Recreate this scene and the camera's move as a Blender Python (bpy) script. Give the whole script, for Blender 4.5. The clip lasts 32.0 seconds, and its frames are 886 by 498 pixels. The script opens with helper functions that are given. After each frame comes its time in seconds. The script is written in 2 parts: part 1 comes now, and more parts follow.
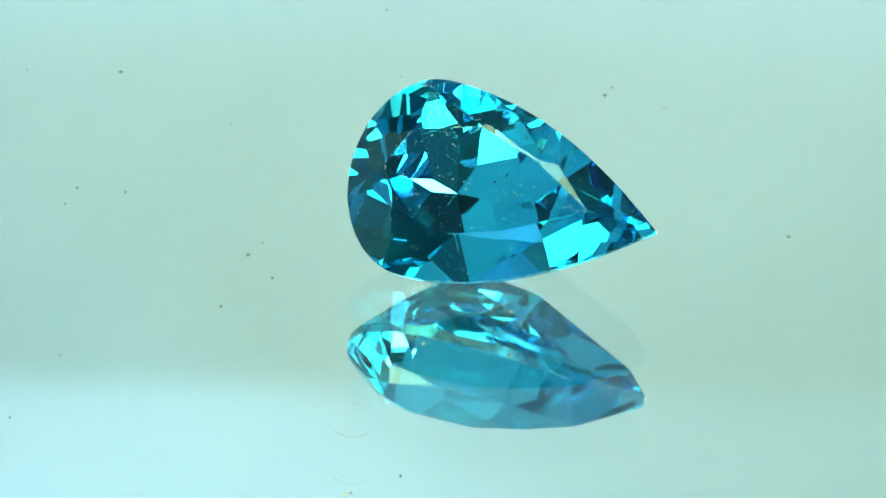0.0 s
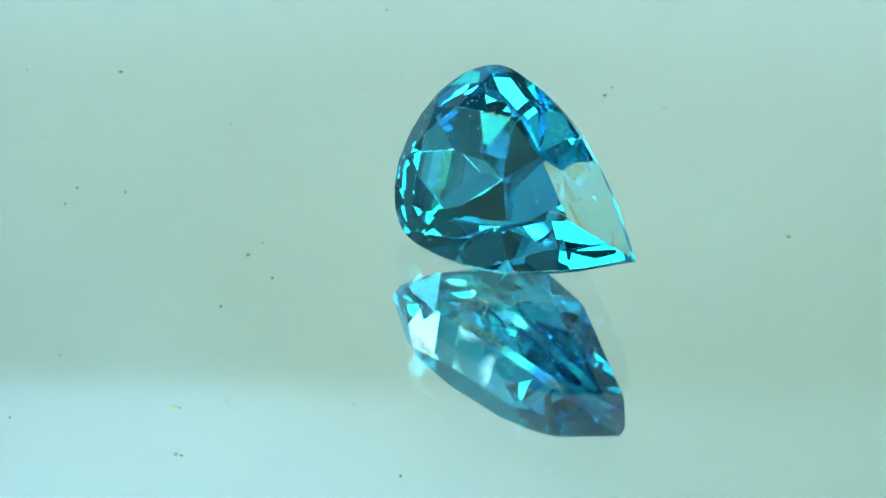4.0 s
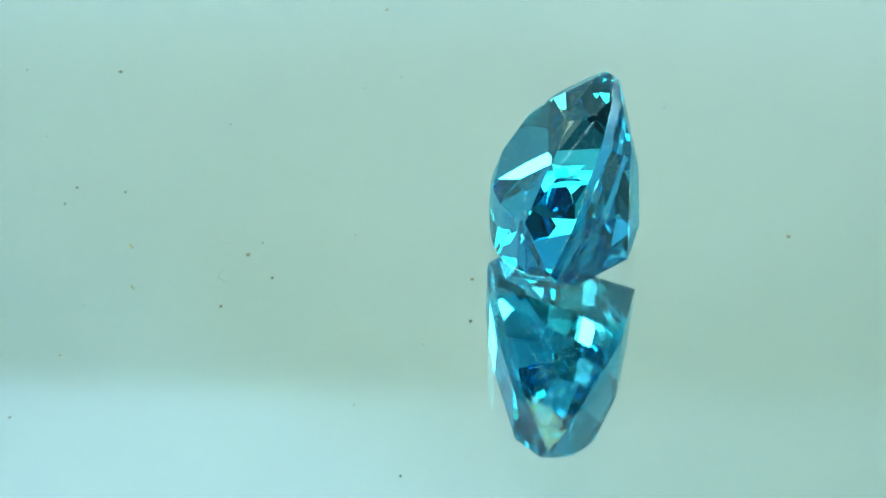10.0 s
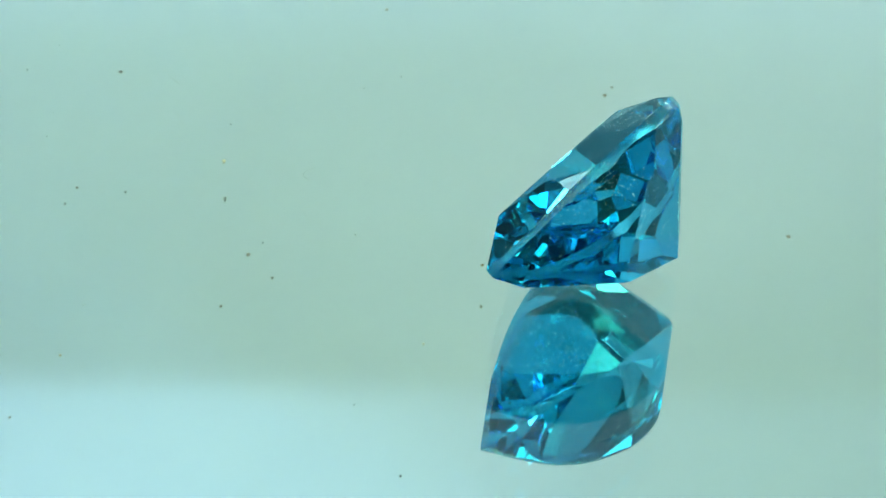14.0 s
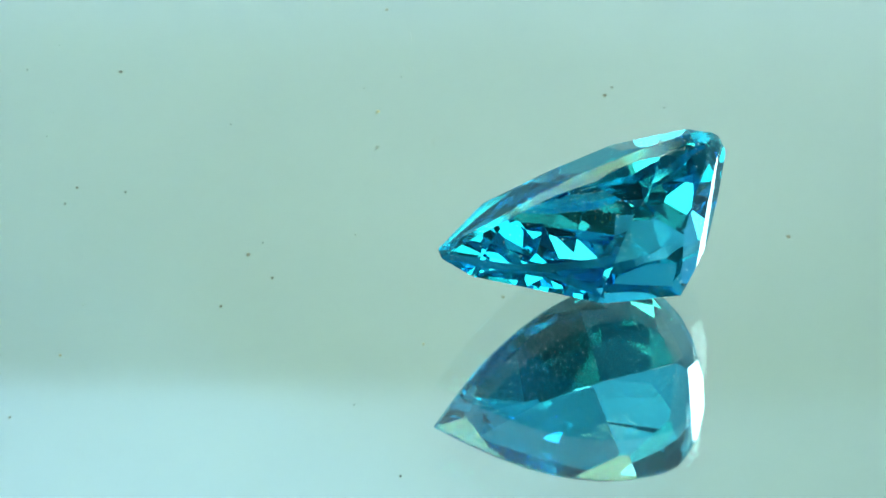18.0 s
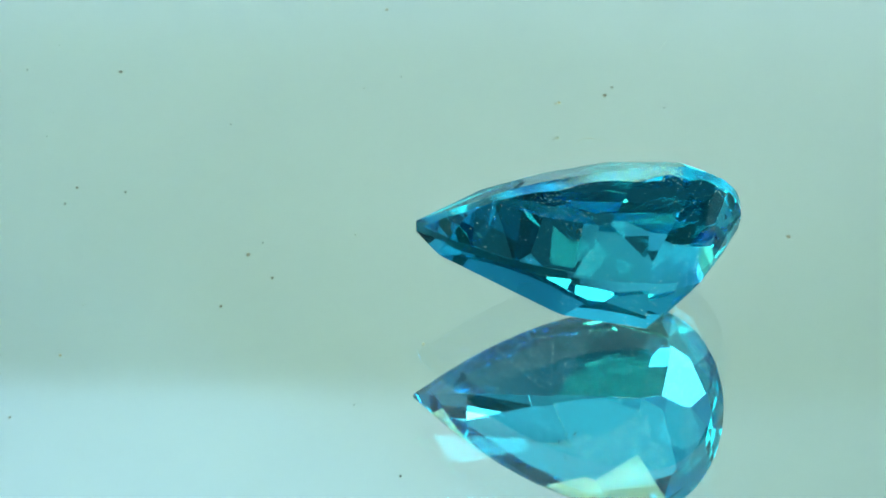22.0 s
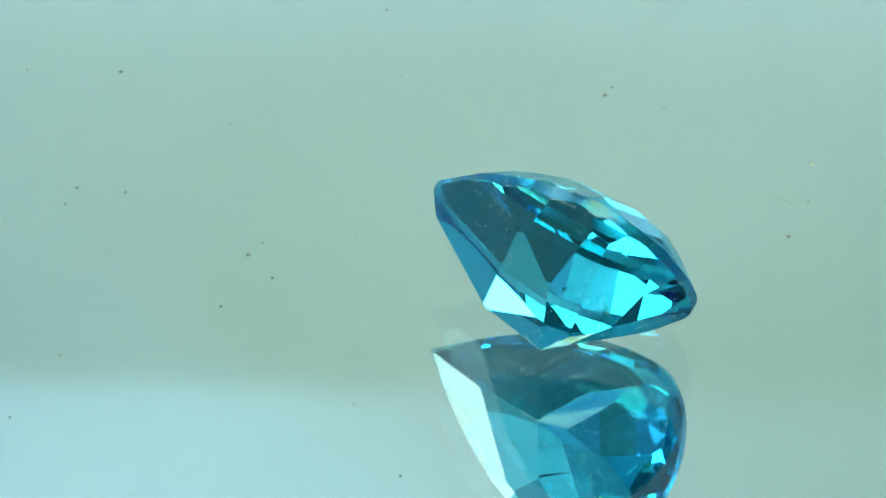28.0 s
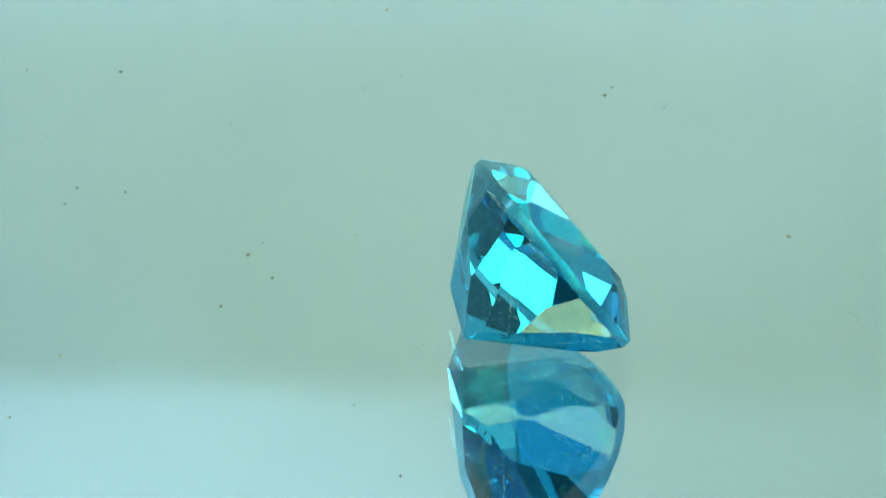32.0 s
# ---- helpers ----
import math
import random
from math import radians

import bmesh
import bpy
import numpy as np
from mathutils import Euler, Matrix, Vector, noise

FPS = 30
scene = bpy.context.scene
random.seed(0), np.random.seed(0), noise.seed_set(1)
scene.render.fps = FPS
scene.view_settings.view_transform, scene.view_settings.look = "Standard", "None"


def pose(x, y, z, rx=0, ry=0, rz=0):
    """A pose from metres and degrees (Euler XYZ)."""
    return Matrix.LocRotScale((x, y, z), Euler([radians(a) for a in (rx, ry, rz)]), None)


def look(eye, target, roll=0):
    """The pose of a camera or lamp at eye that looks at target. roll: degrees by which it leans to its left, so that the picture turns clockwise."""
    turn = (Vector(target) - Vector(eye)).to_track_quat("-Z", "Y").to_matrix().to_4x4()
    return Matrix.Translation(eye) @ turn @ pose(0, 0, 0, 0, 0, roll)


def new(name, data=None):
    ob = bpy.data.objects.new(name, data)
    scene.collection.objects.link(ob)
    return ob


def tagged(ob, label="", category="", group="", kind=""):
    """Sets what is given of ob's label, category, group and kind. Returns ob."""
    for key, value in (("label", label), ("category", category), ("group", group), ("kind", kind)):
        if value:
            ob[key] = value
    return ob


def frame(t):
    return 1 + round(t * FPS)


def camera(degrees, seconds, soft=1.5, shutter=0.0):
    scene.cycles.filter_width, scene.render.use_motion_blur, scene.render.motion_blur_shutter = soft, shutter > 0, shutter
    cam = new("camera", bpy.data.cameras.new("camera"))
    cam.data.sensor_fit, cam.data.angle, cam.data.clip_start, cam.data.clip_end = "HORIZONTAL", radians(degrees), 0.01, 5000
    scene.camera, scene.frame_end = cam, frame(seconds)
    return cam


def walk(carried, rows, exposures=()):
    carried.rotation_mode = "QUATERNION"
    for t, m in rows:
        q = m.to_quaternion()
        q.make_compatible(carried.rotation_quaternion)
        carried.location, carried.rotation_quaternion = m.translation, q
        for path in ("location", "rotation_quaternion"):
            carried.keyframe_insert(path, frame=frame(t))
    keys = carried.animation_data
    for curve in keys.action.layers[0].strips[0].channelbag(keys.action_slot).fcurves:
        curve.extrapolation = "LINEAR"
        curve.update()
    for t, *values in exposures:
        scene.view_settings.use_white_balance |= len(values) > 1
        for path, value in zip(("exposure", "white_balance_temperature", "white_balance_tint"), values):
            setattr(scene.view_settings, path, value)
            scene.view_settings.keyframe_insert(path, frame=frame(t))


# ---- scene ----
MM = 0.001
# ---- camera: fixed on a stand before the turntable ----
ELEV, DIST = 0.5116, 84.21 * MM
AIM = Vector((-2.8115 * MM, 2.1131 * MM, 0))
EYE = AIM + Vector((0, -math.cos(ELEV), math.sin(ELEV))) * DIST
STAND = look(EYE, AIM, 1.426)
cam = camera(19.231, 32.0)
walk(cam, [(0, STAND), (32.0, STAND)], exposures=[(0, -0.19), (2.0, -0.23), (5.0, -0.44), (20.0, -0.42), (26.0, -0.56), (32.0, -0.56)])


AXIS = Vector((0.046, -0.011, 0)) * MM


def turn(t):
    """The turntable's pose at t seconds: it goes round clockwise, seen from above."""
    return Matrix.Translation(AXIS) @ Matrix.Rotation(-(0.12825 * t - 0.000037 * t * t), 4, "Z")


# ---- world and lights ----
# light is thrown about many times inside a cut stone
scene.cycles.max_bounces, scene.cycles.glossy_bounces, scene.cycles.transmission_bounces = 32, 24, 24
world = bpy.data.worlds.new("world")
scene.world = world
world.use_nodes = True
world.node_tree.nodes["Background"].inputs["Color"].default_value = (0.62, 1.0, 0.95, 1)
world.node_tree.nodes["Background"].inputs["Strength"].default_value = 0.19


# ---- materials ----
def material(name):
    m = bpy.data.materials.new(name)
    m.use_nodes = True
    n = m.node_tree.nodes
    n.clear()
    out = n.new("ShaderNodeOutputMaterial")
    return m, n, m.node_tree.links, out


def principled(name, color, rough=0.5, metal=0.0, grain=0.0, size=200.0, bump=0.0):
    m, n, l, out = material(name)
    b = n.new("ShaderNodeBsdfPrincipled")
    b.inputs["Base Color"].default_value = (*color, 1)
    b.inputs["Roughness"].default_value = rough
    b.inputs["Metallic"].default_value = metal
    l.new(b.outputs[0], out.inputs[0])
    if grain or bump:
        co = n.new("ShaderNodeTexCoord")
        tex = n.new("ShaderNodeTexNoise")
        tex.inputs["Scale"].default_value = size
        tex.inputs["Detail"].default_value = 6
        l.new(co.outputs["Object"], tex.inputs["Vector"])
        if grain:
            mix = n.new("ShaderNodeMixRGB")
            mix.blend_type = "MULTIPLY"
            mix.inputs["Fac"].default_value = grain
            mix.inputs["Color1"].default_value = (*color, 1)
            l.new(tex.outputs["Fac"], mix.inputs["Color2"])
            l.new(mix.outputs[0], b.inputs["Base Color"])
        if bump:
            bp = n.new("ShaderNodeBump")
            bp.inputs["Strength"].default_value = bump
            bp.inputs["Distance"].default_value = 0.0005
            l.new(tex.outputs["Fac"], bp.inputs["Height"])
            l.new(bp.outputs[0], b.inputs["Normal"])
    return m


def glass(name, color, ior, rough=0.0):
    m, n, l, out = material(name)
    g = n.new("ShaderNodeBsdfGlass")
    g.inputs["Color"].default_value = (*color, 1)
    g.inputs["IOR"].default_value = ior
    g.inputs["Roughness"].default_value = rough
    l.new(g.outputs[0], out.inputs[0])
    return m


def stone(name, body, gloss, ior, rough=0.0):
    """Clear coloured stone: light takes the body's colour where it enters and leaves, and little of it where it is thrown back."""
    m, n, l, out = material(name)
    r = n.new("ShaderNodeBsdfRefraction")
    g = n.new("ShaderNodeBsdfGlossy")
    f = n.new("ShaderNodeFresnel")
    mix = n.new("ShaderNodeMixShader")
    r.inputs["Color"].default_value = (*body, 1)
    g.inputs["Color"].default_value = (*gloss, 1)
    for node in (r, g):
        node.inputs["Roughness"].default_value = rough
    for node in (r, f):
        node.inputs["IOR"].default_value = ior
    l.new(f.outputs[0], mix.inputs[0])
    l.new(r.outputs[0], mix.inputs[1])
    l.new(g.outputs[0], mix.inputs[2])
    l.new(mix.outputs[0], out.inputs[0])
    return m


def hot_spot(name, color, middle, edge, r0, r1, centre=(0, 0, 0)):
    """A lamp behind a milky sheet or lens: brightest round its centre."""
    m, n, l, out = material(name)
    co = n.new("ShaderNodeTexCoord")
    off = n.new("ShaderNodeVectorMath")
    off.operation = "SUBTRACT"
    off.inputs[1].default_value = centre
    ln = n.new("ShaderNodeVectorMath")
    ln.operation = "LENGTH"
    mr = n.new("ShaderNodeMapRange")
    mr.interpolation_type = "SMOOTHSTEP"
    for key, value in (("From Min", r0), ("From Max", r1), ("To Min", middle), ("To Max", edge)):
        mr.inputs[key].default_value = value
    e = n.new("ShaderNodeEmission")
    e.inputs["Color"].default_value = (*color, 1)
    l.new(co.outputs["Object"], off.inputs[0])
    l.new(off.outputs[0], ln.inputs[0])
    l.new(ln.outputs["Value"], mr.inputs["Value"])
    l.new(mr.outputs["Result"], e.inputs["Strength"])
    l.new(e.outputs[0], out.inputs[0])
    return m


def glow(name, color, strength):
    m, n, l, out = material(name)
    e = n.new("ShaderNodeEmission")
    e.inputs["Color"].default_value = (*color, 1)
    e.inputs["Strength"].default_value = strength
    l.new(e.outputs[0], out.inputs[0])
    return m


M_GEM = stone("blue_apatite", (0.238, 0.725, 0.875), (0.51, 0.83, 0.925), 1.64)
M_GIRDLE = stone("ground_girdle", (0.238, 0.725, 0.875), (0.51, 0.83, 0.925), 1.64, 0.25)
M_PLATE = glass("pale_green_glass", (0.975, 0.995, 0.998), 1.5)
M_SILVER = principled("mirror_silver", (0.93, 0.95, 0.94), 0.0, 1.0)
M_CARD = principled("pale_green_board", (0.56, 0.74, 0.73), 0.8, 0.0, 0.10, 60)
M_GREY = principled("pale_green_card", (0.405, 0.53, 0.731), 0.85, 0.0, 0.06, 40)
M_BLACK = principled("black_plastic", (0.02, 0.02, 0.022), 0.45, 0.0, 0.3, 300)
M_STEEL = principled("brushed_steel", (0.55, 0.55, 0.56), 0.3, 1.0, 0.2, 400)
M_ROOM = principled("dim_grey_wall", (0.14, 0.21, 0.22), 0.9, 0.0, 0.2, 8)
M_PALE_WALL = principled("lightened_back_wall", (0.42, 0.66, 0.64), 0.9, 0.0, 0.3, 8)
M_SOFT = hot_spot("softbox_cloth", (0.92, 1.0, 0.52), 11.0, 8.8, 0.08, 0.28, (-0.06, -0.12, 0.38))
M_LED = hot_spot("white_led", (0.88, 1.0, 0.98), 60.0, 3.0, 0.0, 0.0034)
M_PANEL = glow("lamp_diffuser", (1.14, 1.0, 0.93), 24.0)
M_CREAM = glow("cream_diffuser", (1.08, 1.0, 0.80), 7.0)
M_FILL = glow("fill_glow", (0.9, 1.0, 0.90), 1.5)
M_SPECK = principled("grey_speck", (0.27, 0.31, 0.31), 0.8, 0.0, 0.5, 9000)
M_GRIT = principled("pale_grit", (0.52, 0.58, 0.50), 0.35, 0.0, 0.5, 9000)
M_FIBRE = principled("grey_fibre", (0.30, 0.34, 0.34), 0.7, 0.0, 0.3, 9000)
M_DUST = principled("pale_dust", (0.34, 0.76, 1.0), 0.5)
M_INCL_DARK = principled("brown_inclusion", (0.10, 0.12, 0.08), 0.6, 0.0, 0.4, 9000)


# ---- mesh helpers ----
def mesh_object(name, bm, mat, parent=None, label=""):
    me = bpy.data.meshes.new(name)
    bm.normal_update()
    bm.to_mesh(me)
    bm.free()
    me.materials.append(mat)
    ob = new(name, me)
    if parent:
        ob.parent = parent
    if label:
        ob["label"] = label
    return ob


part = mesh_object


def box(x0, y0, z0, x1, y1, z1, bevel=0.0):
    bm = bmesh.new()
    bmesh.ops.create_cube(bm, size=1, matrix=Matrix.LocRotScale(((x0 + x1) / 2, (y0 + y1) / 2, (z0 + z1) / 2), None, (x1 - x0, y1 - y0, z1 - z0)))
    if bevel:
        bmesh.ops.bevel(bm, geom=bm.edges[:], offset=bevel, segments=2, affect="EDGES", profile=0.5)
    return bm


def disc(r, z0, z1, n=96, bevel=0.0):
    bm = bmesh.new()
    bmesh.ops.create_cone(bm, cap_ends=True, segments=n, radius1=r, radius2=r, depth=z1 - z0, matrix=Matrix.Translation((0, 0, (z0 + z1) / 2)))
    if bevel:
        rim = [e for e in bm.edges if abs(e.verts[0].co.z - e.verts[1].co.z) < 1e-7 and len(e.link_faces) == 2]
        bmesh.ops.bevel(bm, geom=rim, offset=bevel, segments=2, affect="EDGES", profile=0.5)
    return bm


# ---- the room, the light tent and the table ----
# unseen walls, added for the stone to mirror
room = tagged(new("room"), "unseen grey-green walls added round the photo table, the back one lightened", "room", kind="structure")
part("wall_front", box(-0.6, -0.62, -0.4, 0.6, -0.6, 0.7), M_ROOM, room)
# paler than the others, so that the stone has a bright area behind it
part("wall_back", box(-0.6, 0.6, -0.4, 0.6, 0.62, 0.45), M_PALE_WALL, room)
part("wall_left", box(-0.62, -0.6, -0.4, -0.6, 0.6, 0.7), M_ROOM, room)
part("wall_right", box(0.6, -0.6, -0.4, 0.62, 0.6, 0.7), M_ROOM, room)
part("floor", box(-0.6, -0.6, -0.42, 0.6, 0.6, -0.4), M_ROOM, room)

table = tagged(new("table"), "pale green photo table under the turntable", "table")
part("tabletop", box(-0.5, -0.5, -0.05, 0.5, 0.5, -0.02, 0.002), M_CARD, table)
for x in (-0.46, 0.46):
    for y in (-0.46, 0.46):
        part("leg", box(x - 0.02, y - 0.02, -0.4, x + 0.02, y + 0.02, -0.05), M_CARD, table)

backdrop_card = tagged(new("backdrop_card"), "pale green card standing behind the turntable", "card")
part("card", box(-0.32, 0.300, -0.02, 0.32, 0.303, 0.27), M_GREY, backdrop_card)
for x in (-0.2, 0.2):
    part("foot", box(x - 0.01, 0.303, -0.02, x + 0.01, 0.38, -0.008, 0.001), M_BLACK, backdrop_card)

# unseen cards at both sides, added to throw more light on the stone
for x0, x1 in ((-0.303, -0.30), (0.30, 0.303)):
    side = tagged(new("added_reflector"), "unseen pale green card added beside the turntable to throw back light", "card", "reflector cards")
    part("card", box(x0, -0.24 if x0 < 0 else 0.0, -0.02, x1, 0.298, 0.30), M_GREY, side)
    part("foot", box(x0 - 0.03, 0.14, -0.02, x0, 0.16, -0.008, 0.001), M_BLACK, side)

# overhead softbox on a boom
softbox = tagged(new("softbox"), "warm white softbox hung over the turntable", "softbox")
softbox.rotation_euler.z = radians(14)
part("housing", box(-0.26, -0.28, 0.385, 0.17, 0.067, 0.425, 0.003), M_BLACK, softbox)
part("diffuser", box(-0.25, -0.27, 0.380, 0.16, 0.057, 0.3845, 0.001), M_SOFT, softbox, "glowing warm white cloth")
part("boom", box(0.17, -0.107, 0.398, 0.44, -0.093, 0.412, 0.001), M_STEEL, softbox)
part("pole", box(0.43, -0.11, -0.02, 0.45, -0.09, 0.425, 0.001), M_STEEL, softbox)

# unseen cool lamp added by the back panel; a bar across it shades the card
SPOT = bpy.data.lights.new("band_fill", "AREA")
SPOT.energy, SPOT.size, SPOT.shape, SPOT.color = 0.26, 0.0006, "DISK", (0.72, 0.97, 1.0)
band_fill = new("band_fill", SPOT)
band_fill.matrix_world = look((-0.12, 0.20, 0.33), (-0.06, 0.30, 0.23))
fill_lamp = tagged(new("fill_lamp"), "unseen black lamp added to light the card, with a flag that shades a band", "lamp")
part("head", box(-0.135, 0.183, 0.326, -0.105, 0.198, 0.350, 0.002), M_BLACK, fill_lamp)
part("flag", box(-0.130, 0.2097, 0.3103, -0.088, 0.2103, 0.3159), M_BLACK, fill_lamp)
part("flag_arm", box(-0.132, 0.190, 0.312, -0.129, 0.2103, 0.328), M_BLACK, fill_lamp)
part("arm", box(-0.204, 0.186, 0.334, -0.134, 0.192, 0.340), M_STEEL, fill_lamp)
part("stem", box(-0.212, 0.185, -0.02, -0.204, 0.193, 0.345), M_STEEL, fill_lamp)
part("base", box(-0.240, 0.160, -0.02, -0.180, 0.220, -0.012, 0.001), M_BLACK, fill_lamp)

# a second added lamp, unseen too, that brightens the card from the side
GLOW = bpy.data.lights.new("side_fill", "AREA")
GLOW.energy, GLOW.size, GLOW.shape, GLOW.color = 0.39, 0.03, "DISK", (0.52, 0.92, 1.0)
side_fill = new("side_fill", GLOW)
side_fill.matrix_world = look((-0.262, 0.140, 0.240), (-0.10, 0.30, 0.16))
side_fill_body = tagged(new("fill_lamp"), "unseen black lamp added to brighten the backdrop card", "lamp")
part("head", box(-0.285, 0.122, 0.226, -0.268, 0.134, 0.254, 0.002), M_BLACK, side_fill_body)
part("stem", box(-0.280, 0.124, -0.02, -0.274, 0.130, 0.227), M_STEEL, side_fill_body)
part("base", box(-0.295, 0.105, -0.02, -0.255, 0.150, -0.012, 0.001), M_BLACK, side_fill_body)

# unseen glowing bar, added to brighten what the stone catches from low behind
fill_bar = tagged(new("fill_bar"), "unseen white glowing bar added low before the backdrop card", "lamp")
part("fill_strip", box(-0.06, 0.238, -0.006, 0.15, 0.250, 0.034, 0.005), M_FILL, fill_bar, "added white fill glow")
part("base", box(-0.065, 0.232, -0.02, 0.155, 0.256, -0.0065, 0.002), M_BLACK, fill_bar)


def led_panel(place, target, diodes, label, w, h, shade=None):
    """A panel lamp on a stand, with bare diodes or a diffuser; its face looks along its own -Z."""
    lamp = tagged(new("led_lamp"), label, "lamp", "lamps beside the turntable")
    lamp.matrix_world = look(place, target)
    part("housing", box(-w - 0.003, -h - 0.003, 0.0005, w + 0.003, h + 0.003, 0.016, 0.002), M_BLACK, lamp)
    part("face_plate", box(-w - 0.001, -h - 0.001, -0.0005, w + 0.001, h + 0.001, 0.0005), M_CARD, lamp)
    if diodes:
        bulb = bpy.data.meshes.new("diode")
        bm = bmesh.new()
        bmesh.ops.create_uvsphere(bm, u_segments=12, v_segments=6, radius=0.0034, matrix=Matrix.Diagonal((1, 1, 0.3, 1)))
        bm.to_mesh(bulb)
        bm.free()
        bulb.materials.append(M_LED)
        for r in range(5):
            for c in range(5):
                d = new("diode", bulb)
                d.parent = lamp
                d.location = ((c - 2) * 0.0086 + (0.0021 if r % 2 else -0.0021), (r - 2) * 0.0080, -0.0008)
    else:
        part("diffuser", box(-w, -h, -0.0025, w, h, -0.0005, 0.0005), shade, lamp, "glowing white plastic sheet")
    m = lamp.matrix_world.inverted()
    p = Vector(place)
    stick = disc(0.004, -0.02, p.z - 0.03, 16)
    bmesh.ops.transform(stick, matrix=m @ Matrix.Translation((p.x * 1.06, p.y * 1.06, 0)), verts=stick.verts[:])
    part("stand", stick, M_STEEL, lamp)
    foot = disc(0.03, -0.02, -0.014, 32, 0.001)
    bmesh.ops.transform(foot, matrix=m @ Matrix.Translation((p.x * 1.06, p.y * 1.06, 0)), verts=foot.verts[:])
    part("foot", foot, M_STEEL, lamp)
    return lamp


led_panel((-0.237, -0.058, 0.179), (0, 0, 0), True, "small panel lamp with rows of white diodes", 0.028, 0.024)
led_panel((-0.131, 0.194, 0.218), (0, 0, 0), False, "small dim panel lamp with a cream diffuser", 0.043, 0.030, M_CREAM)
led_panel((0.186, 0.214, 0.149), (0, 0, 0), False, "wide panel lamp with a white diffuser", 0.046, 0.030, M_PANEL)

# ---- turntable ----
T_GLASS = 1.710 * MM
mirror = tagged(mesh_object("mirror_sheet", box(-0.13, -0.11, -0.02, 0.13, 0.13, -T_GLASS - 0.03 * MM), M_SILVER), "silvered mirror sheet lying under the glass plate", "mirror")
plate = tagged(mesh_object("glass_plate", disc(0.055, -T_GLASS, 0), M_PLATE), "round clear glass turntable plate over a mirror", "turntable")

# ---- the gem ----
A_HEAD, LONG, WIDE, POW = 2.482, 10.02, 6.375, 1.929
A_TIP = LONG - A_HEAD
LOW, UP, CROWN, LEAN = -0.03, 0.25, 0.95, 0.032


def pear(s):
    """The girdle's outline: s from 0 (head) over 1 (widest) to 2 (tip); a point and the outward normal."""
    if s <= 1:
        a = math.pi - s * math.pi / 2
        p = Vector((A_HEAD * math.cos(a), WIDE / 2 * math.sin(a), 0))
        n = Vector((math.cos(a) / A_HEAD, math.sin(a) / (WIDE / 2), 0))
    else:
        u = (s - 1) * A_TIP
        p = Vector((u, WIDE / 2 * (1 - (u / A_TIP) ** POW), 0))
        n = Vector((WIDE / 2 * POW * (u / A_TIP) ** (POW - 1) / A_TIP, 1, 0))
    return p, n.normalized()


def plane_through(edge, n, target):
    """The plane that holds the level line through edge (across the outline normal n) and the point target."""
    t = Vector((-n.y, n.x, 0))
    m = t.cross(target - edge).normalized()
    if m.dot(n) < 0:
        m.negate()
    return edge.copy(), m


def tilted(n, degrees):
    """A facet's normal: the outline normal n, leaning so far from the upright."""
    return n * math.sin(radians(degrees)) + Vector((0, 0, math.cos(radians(degrees))))


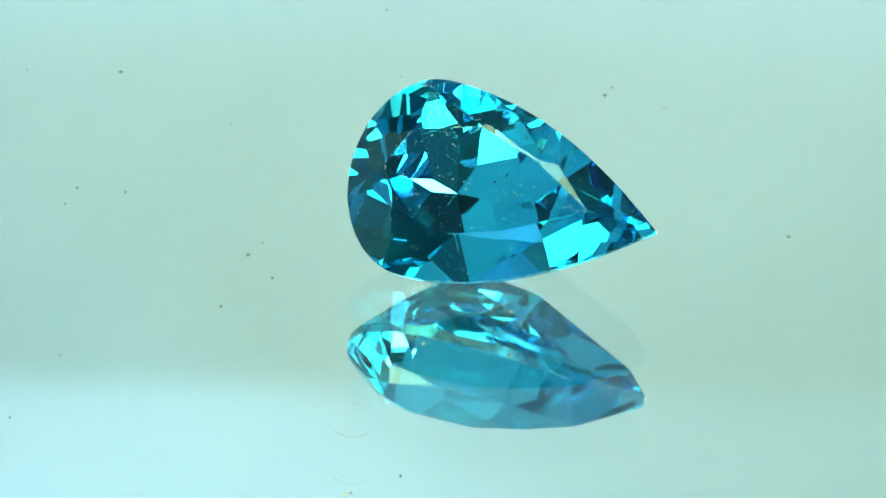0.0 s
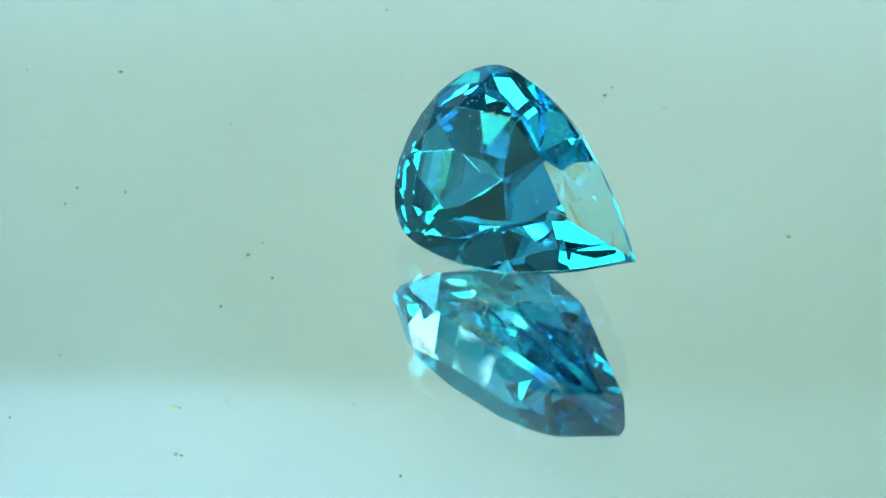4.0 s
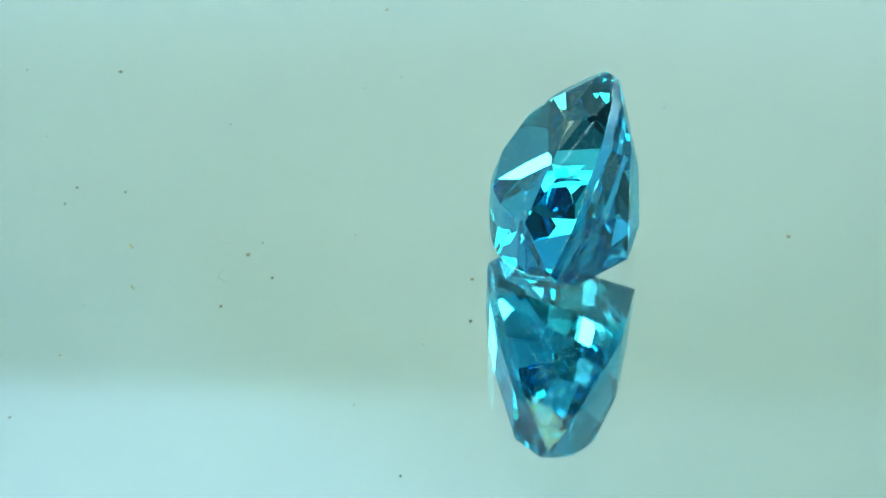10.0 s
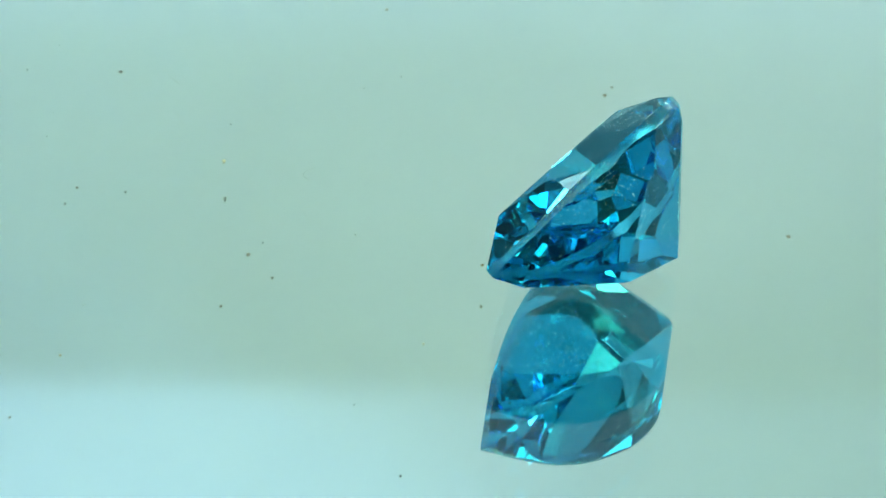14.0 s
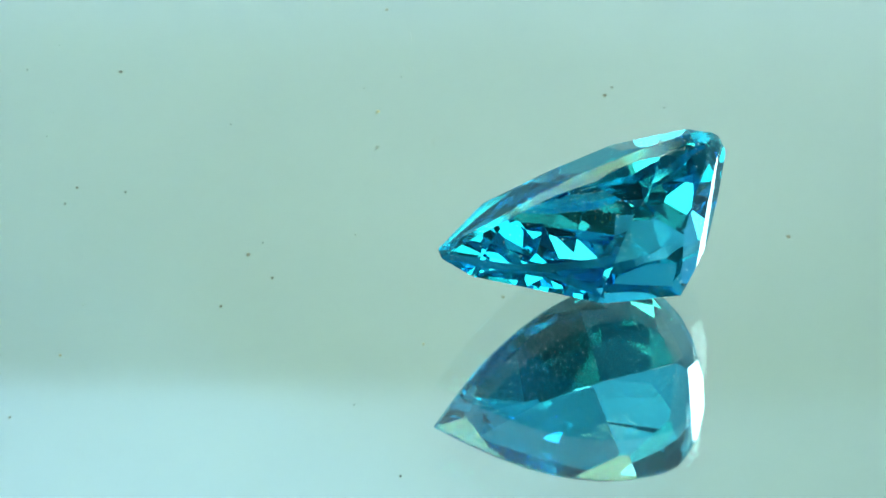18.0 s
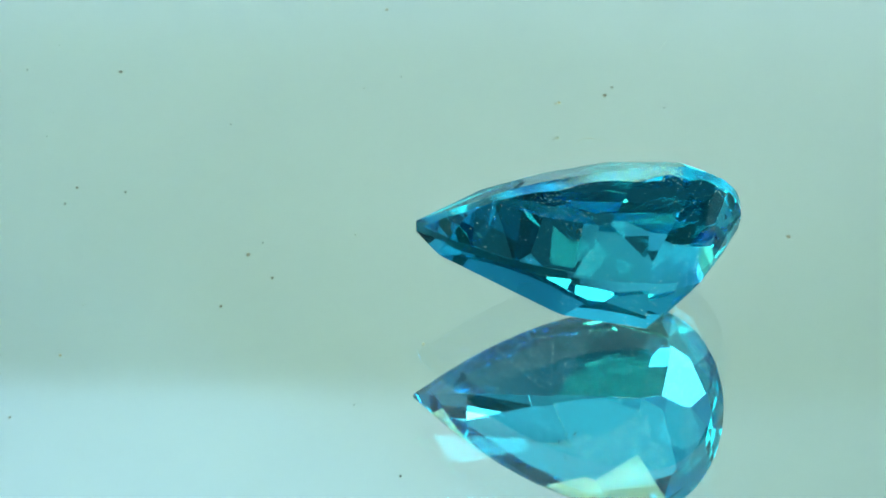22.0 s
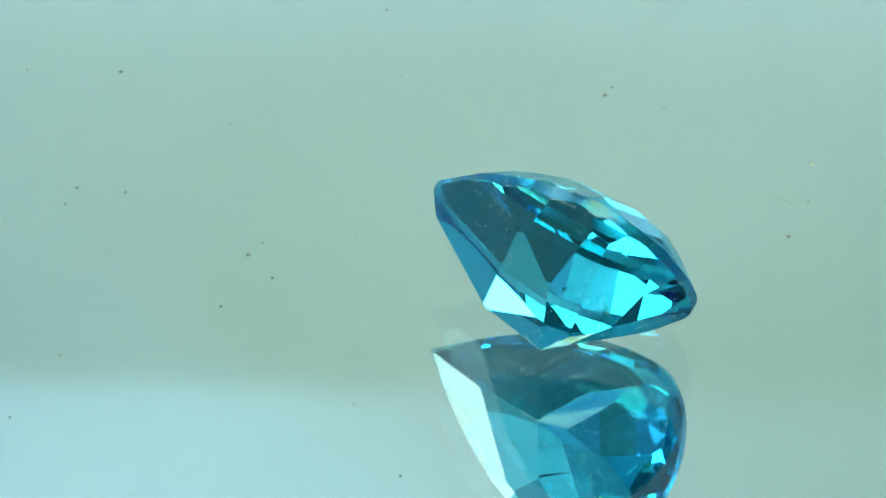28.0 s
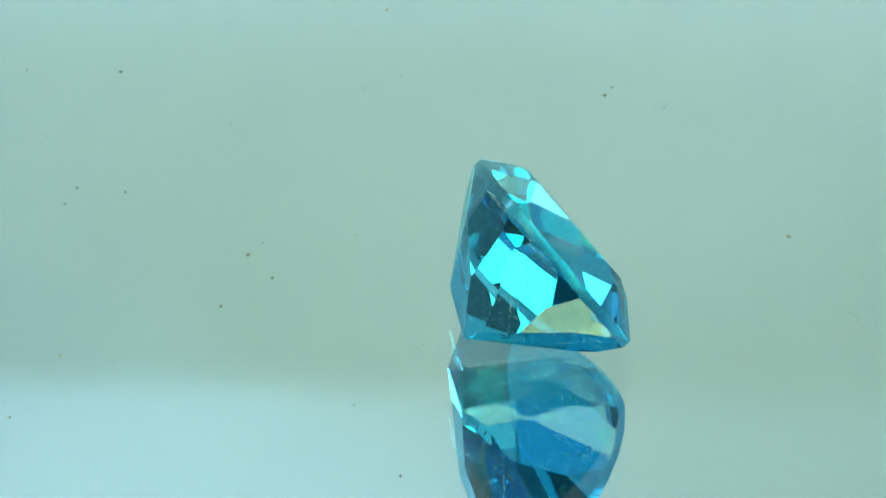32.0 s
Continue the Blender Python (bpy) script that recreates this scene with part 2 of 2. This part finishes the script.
def gem_planes():
    """The planes that bound the stone: the table, then both sides, built alike on a girdle that leans a little."""
    top = UP + CROWN
    cuts = [(Vector((0, 0, top)), Vector((0, 0, 1)))]
    for side in (1, -1):
        def at(x, y, z):
            return Vector((x, y * side, z))

        def edge(s, z, inset=1.0):
            q, n = pear(s)
            q = at(q.x * inset, q.y * inset, 0)
            return q + Vector((0, 0, z + LEAN * q.y)), at(n.x, n.y, 0)

        def add(co, no, up):
            cuts.append((co, no if no.z * up > 0 else -no))

        # pavilion: the points where its facets meet below
        culet, keel, heel = Vector((0.63, 0, -3.56)), Vector((3.20, 0, -3.02)), Vector((-1.00, 0, -2.25))
        back, flank, knee = at(-0.95, 1.30, -1.45), at(0.45, 1.56, -2.13), at(-0.18, 0.30, -2.85)
        # a steep row under the girdle
        for s, deep in ((0.0, heel), (0.42, back), (0.98, flank)):
            if s or side > 0:
                q, n = edge(s, LOW)
                cuts.append(plane_through(q, n, deep))
        for s, lean in ((0.21, 121), (0.68, 121), (1.29, 118.5), (1.72, 116), (1.87, 116)):
            q, n = edge(s, LOW)
            cuts.append((q, tilted(n, lean)))
        # flatter mains that meet in the culet and along the keel
        if side > 0:
            add(heel, Vector((culet.z - heel.z, 0, heel.x - culet.x)).normalized(), -1)
        brow = flank - Vector((0, 0, 0.24 if side < 0 else 0))
        for a, c, d in ((knee, heel, back), (culet, knee, brow), (culet, flank, keel)):
            add(a, (c - a).cross(d - a).normalized(), -1)
        # a long facet from the keel to the tip
        q, n = edge(1.60, LOW - 0.10, 0.975)
        cuts.append(plane_through(q, n, keel))
        # crown: mains to the corners of the table, stars along its sides, upper girdle facets
        corner = (at(-1.13, 0, top), at(-0.57, 1.24, top), at(1.52, 1.83, top), at(3.60, 1.13, top), at(5.50, 0, top))
        for s, c in zip((0.0, 0.55, 1.08, 1.42), corner):
            if s or side > 0:
                q, n = edge(s, UP)
                cuts.append(plane_through(q, n, c))
        for k, lean in ((0, 21), (1, 20), (2, 22), (3, 27)):
            a, c = corner[k], corner[k + 1]
            n = at(abs(a.y - c.y) * (1 if k > 1 else -1), c.x - a.x, 0).normalized()
            cuts.append(((a + c) / 2, tilted(n, lean)))
        for s in (0.15, 0.39, 0.70, 0.96, 1.20, 1.32, 1.56):
            q, n = edge(s, UP)
            cuts.append((q, tilted(n, 39 + 60 * LEAN * side)))
        # two wide facets run out to the tip
        add(corner[4], (Vector((A_TIP, 0, 0.20)) - corner[4]).cross(at(5.85, 1.15, UP) - corner[4]).normalized(), 1)
    # a hand-cut stone: each facet is a little off its true angle
    rough = random.Random(11)
    return cuts[:1] + [(co, (no + Vector([rough.uniform(-0.008, 0.008) for _ in range(3)])).normalized()) for co, no in cuts[1:]]


def gem_mesh(cuts):
    bm = bmesh.new()
    ring = [pear(s / 24)[0] for s in range(0, 48)]
    ring.append(Vector((A_TIP - 0.02, 0.035, 0)))
    ring += [Vector((p.x, -p.y, 0)) for p in reversed(ring[1:])]
    lo = [bm.verts.new((p.x, p.y, -6)) for p in ring]
    hi = [bm.verts.new((p.x, p.y, 4)) for p in ring]
    bm.faces.new(lo), bm.faces.new(hi)
    for i in range(len(ring)):
        j = (i + 1) % len(ring)
        bm.faces.new((lo[i], lo[j], hi[j], hi[i]))
    bmesh.ops.recalc_face_normals(bm, faces=bm.faces[:])
    for co, no in cuts:
        cut = bmesh.ops.bisect_plane(bm, geom=bm.verts[:] + bm.edges[:] + bm.faces[:], dist=1e-5, plane_co=co, plane_no=no, clear_outer=True)
        edges = [e for e in cut["geom_cut"] if isinstance(e, bmesh.types.BMEdge)]
        if len(edges) > 2:
            bmesh.ops.edgenet_fill(bm, edges=edges)
    bmesh.ops.remove_doubles(bm, verts=bm.verts[:], dist=0.004)
    bmesh.ops.recalc_face_normals(bm, faces=bm.faces[:])
    bmesh.ops.bevel(bm, geom=bm.edges[:], offset=0.011, segments=1, affect="EDGES", clamp_overlap=True)
    bmesh.ops.recalc_face_normals(bm, faces=bm.faces[:])
    bmesh.ops.scale(bm, vec=(MM, MM, MM), verts=bm.verts[:])
    bm.normal_update()
    return bm


def only(bm, keep):
    """A copy of bm with the faces alone for which keep(face) holds."""
    c = bm.copy()
    bmesh.ops.delete(c, geom=[f for f in c.faces if not keep(f)], context="FACES")
    return c


REST = Matrix.Translation(Vector((-3.4113, 1.7739, 2.6837)) * MM) @ Matrix.Rotation(-0.3919, 4, "Z") @ Matrix.Rotation(0.9034, 4, "X") @ Matrix.Rotation(0.0874, 4, "Y")
CUTS = gem_planes()
solid = gem_mesh(CUTS)
lowest = min((REST @ v.co).z for v in solid.verts)
REST = Matrix.Translation((0, 0, -lowest + 0.000003)) @ REST
gem = tagged(new("gemstone"), "transparent blue pear-cut gemstone resting on its pavilion", "gemstone")
part("table_facet", only(solid, lambda f: f.normal.z > 0.999), M_GEM, gem, "flat polished top facet")
part("crown", only(solid, lambda f: 0.1 < f.normal.z <= 0.999), M_GEM, gem, "faceted upper slopes")
part("girdle", only(solid, lambda f: abs(f.normal.z) <= 0.1), M_GIRDLE, gem, "narrow finely ground edge")
part("pavilion", only(solid, lambda f: f.normal.z < -0.1), M_GEM, gem, "faceted keel-shaped underside")
solid.faces.ensure_lookup_table()
FACETS = [([v.co.copy() for v in f.verts], f.normal.copy(), f.calc_area(), f.calc_center_median()) for f in solid.faces]
solid.free()


def inside(p, gap):
    return all((p - co).dot(no) < -gap for co, no in CUTS) and abs(p.y) < WIDE / 2 - gap


def specks(bm, n, r0, r1, draw, stretch=(1, 1, 1)):
    done = 0
    while done < n:
        p = draw()
        if inside(p, 0.08):
            r = random.uniform(r0, r1)
            m = Matrix.LocRotScale(p * MM, Euler([random.uniform(0, 6) for _ in range(3)]), Vector(stretch) * r * MM)
            bmesh.ops.create_icosphere(bm, subdivisions=1, radius=1, matrix=m)
            done += 1


def cloud(u, v, w, r):
    return lambda: Vector((random.gauss(u, r), random.gauss(v, r), random.gauss(w, r)))


bm = bmesh.new()
specks(bm, 30, 0.02, 0.04, cloud(1.0, 1.0, -1.5, 0.9), (1, 0.3, 0.3))
specks(bm, 3, 0.08, 0.14, cloud(3.0, 0.8, -0.8, 0.5), (1, 0.3, 0.2))
part("inclusions", bm, M_INCL_DARK, gem, "small brown flecks inside the stone")["kind"] = "stuff"


def surface_dust(n, r0, r1, weight):
    """Fine dust that clings to the facets; weight(place), from 0 to 1, says how thick it lies."""
    verts, faces = [], []
    areas = [a for _, _, a, _ in FACETS]
    done = 0
    while done < n:
        corners, normal, _, _ = random.choices(FACETS, areas)[0]
        k = random.randrange(1, len(corners) - 1)
        s, t = sorted((random.random(), random.random()))
        p = corners[0] * s + corners[k] * (t - s) + corners[k + 1] * (1 - t)
        if random.random() > weight(p / MM):
            continue
        done += 1
        r = random.uniform(r0, r1) * random.uniform(0.5, 1.0) * MM
        x = normal.orthogonal().normalized()
        y = normal.cross(x)
        a0 = random.uniform(0, 6)
        o = len(verts)
        verts.append(p + normal * r * 0.9)
        for i in range(5):
            a = a0 + i * 1.2566
            verts.append(p + normal * r * 0.1 + (x * math.cos(a) + y * math.sin(a)) * r * random.uniform(0.7, 1.1))
        faces += [(o, o + 1 + i, o + 1 + (i + 1) % 5) for i in range(5)] + [(o + 5, o + 4, o + 3, o + 2, o + 1)]
    me = bpy.data.meshes.new("dust")
    me.from_pydata(verts, [], faces)
    bm = bmesh.new()
    bm.from_mesh(me)
    bpy.data.meshes.remove(me)
    return bm


def near(c, x, y, z, r):
    return max(0, 1 - (c - Vector((x, y, z))).length / r)


part("surface_dust", surface_dust(2700, 0.008, 0.023, lambda c: 0.10 + 0.9 * near(c, 1.1, 0.5, -2.9, 0.9) + 0.7 * near(c, 0.8, 2.4, 0.7, 1.3) + 0.6 * near(c, -0.9, 0.9, -1.9, 1.0) + (0.16 if c.y < -0.3 and c.z < -0.5 else 0)), M_DUST, gem, "fine pale dust on the facets")["kind"] = "stuff"
part("dark_dust", surface_dust(160, 0.010, 0.026, lambda c: 0.3), M_SPECK, gem, "scattered dark dust on the facets")["kind"] = "stuff"

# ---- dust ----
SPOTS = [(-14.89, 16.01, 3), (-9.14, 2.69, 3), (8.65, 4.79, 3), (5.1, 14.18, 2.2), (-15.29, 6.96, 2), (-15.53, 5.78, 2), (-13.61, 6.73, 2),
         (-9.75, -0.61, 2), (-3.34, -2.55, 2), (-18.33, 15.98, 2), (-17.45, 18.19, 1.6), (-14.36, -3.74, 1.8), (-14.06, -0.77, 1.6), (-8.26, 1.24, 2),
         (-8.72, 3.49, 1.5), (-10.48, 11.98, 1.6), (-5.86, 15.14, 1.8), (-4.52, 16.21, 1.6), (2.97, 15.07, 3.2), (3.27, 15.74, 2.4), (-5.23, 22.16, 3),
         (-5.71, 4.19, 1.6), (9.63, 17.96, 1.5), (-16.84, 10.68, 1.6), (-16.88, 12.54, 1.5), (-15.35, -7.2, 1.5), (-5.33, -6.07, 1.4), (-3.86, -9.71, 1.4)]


def flake(r, squash=0.3):
    bm = bmesh.new()
    bmesh.ops.create_icosphere(bm, subdivisions=2, radius=r)
    for v in bm.verts:
        v.co *= 1 + 0.5 * noise.noise(v.co * (1.2 / r) + Vector((random.random() * 50, 0, 0)))
        v.co.z = v.co.z * squash
    return bm


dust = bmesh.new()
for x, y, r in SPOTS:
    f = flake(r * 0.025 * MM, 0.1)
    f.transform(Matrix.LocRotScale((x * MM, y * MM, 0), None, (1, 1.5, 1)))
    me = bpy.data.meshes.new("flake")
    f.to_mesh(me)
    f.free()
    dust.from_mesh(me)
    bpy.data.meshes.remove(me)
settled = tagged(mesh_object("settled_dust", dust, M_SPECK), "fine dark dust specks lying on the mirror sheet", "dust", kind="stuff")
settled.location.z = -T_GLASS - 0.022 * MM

grain = tagged(new("dust_grain"), "pale grit grain lying on the glass plate", "grit")
part("grain", flake(0.065 * MM, 0.6), M_GRIT, grain)
f = flake(0.045 * MM, 0.6)
f.transform(Matrix.Translation((0.16 * MM, 0.05 * MM, 0)))
part("crumb", f, M_SPECK, grain, "dark crumb")
GRAIN = Matrix.Translation((-5.40 * MM, -11.84 * MM, 0.04 * MM))

crumb = tagged(mesh_object("dust_crumb", flake(0.06 * MM, 0.6), M_SPECK), "dark dust crumb lying on the glass plate", "dust")
CRUMB = Matrix.Translation((-0.71 * MM, -1.79 * MM, 0.03 * MM))


def fibre(name, points, r, label):
    cu = bpy.data.curves.new(name, "CURVE")
    cu.dimensions, cu.bevel_depth, cu.bevel_resolution = "3D", r * MM, 1
    sp = cu.splines.new("NURBS")
    sp.points.add(len(points) - 1)
    for q, (x, y) in zip(sp.points, points):
        q.co = (x * MM, y * MM, (r + 0.005) * MM, 1)
    sp.use_endpoint_u, sp.order_u = True, 3
    cu.materials.append(M_FIBRE)
    return tagged(new(name, cu), label, "fibre")


curl = fibre("dust_fibre", [(-0.69, 0.21), (-0.45, -0.02), (-0.15, -0.16), (0.06, -0.14), (0.26, 0.02), (0.38, 0.2)], 0.0065, "thin grey curled fibre lying on the glass plate")
CURL = Matrix.Translation((-5.2 * MM, -8.84 * MM, 0))
hair = fibre("dust_fibre", [(-0.28, -0.33), (0.02, 0.03), (0.3, 0.3)], 0.007, "short grey fibre lying on the glass plate")
HAIR = Matrix.Translation((-10.95 * MM, -15.4 * MM, 0))


def motions():
    for thing, base in ((gem, REST), (plate, Matrix.Identity(4)), (grain, GRAIN), (crumb, CRUMB), (curl, CURL), (hair, HAIR)):
        walk(thing, [(float(t), turn(t) @ base) for t in range(0, 33)])


motions()
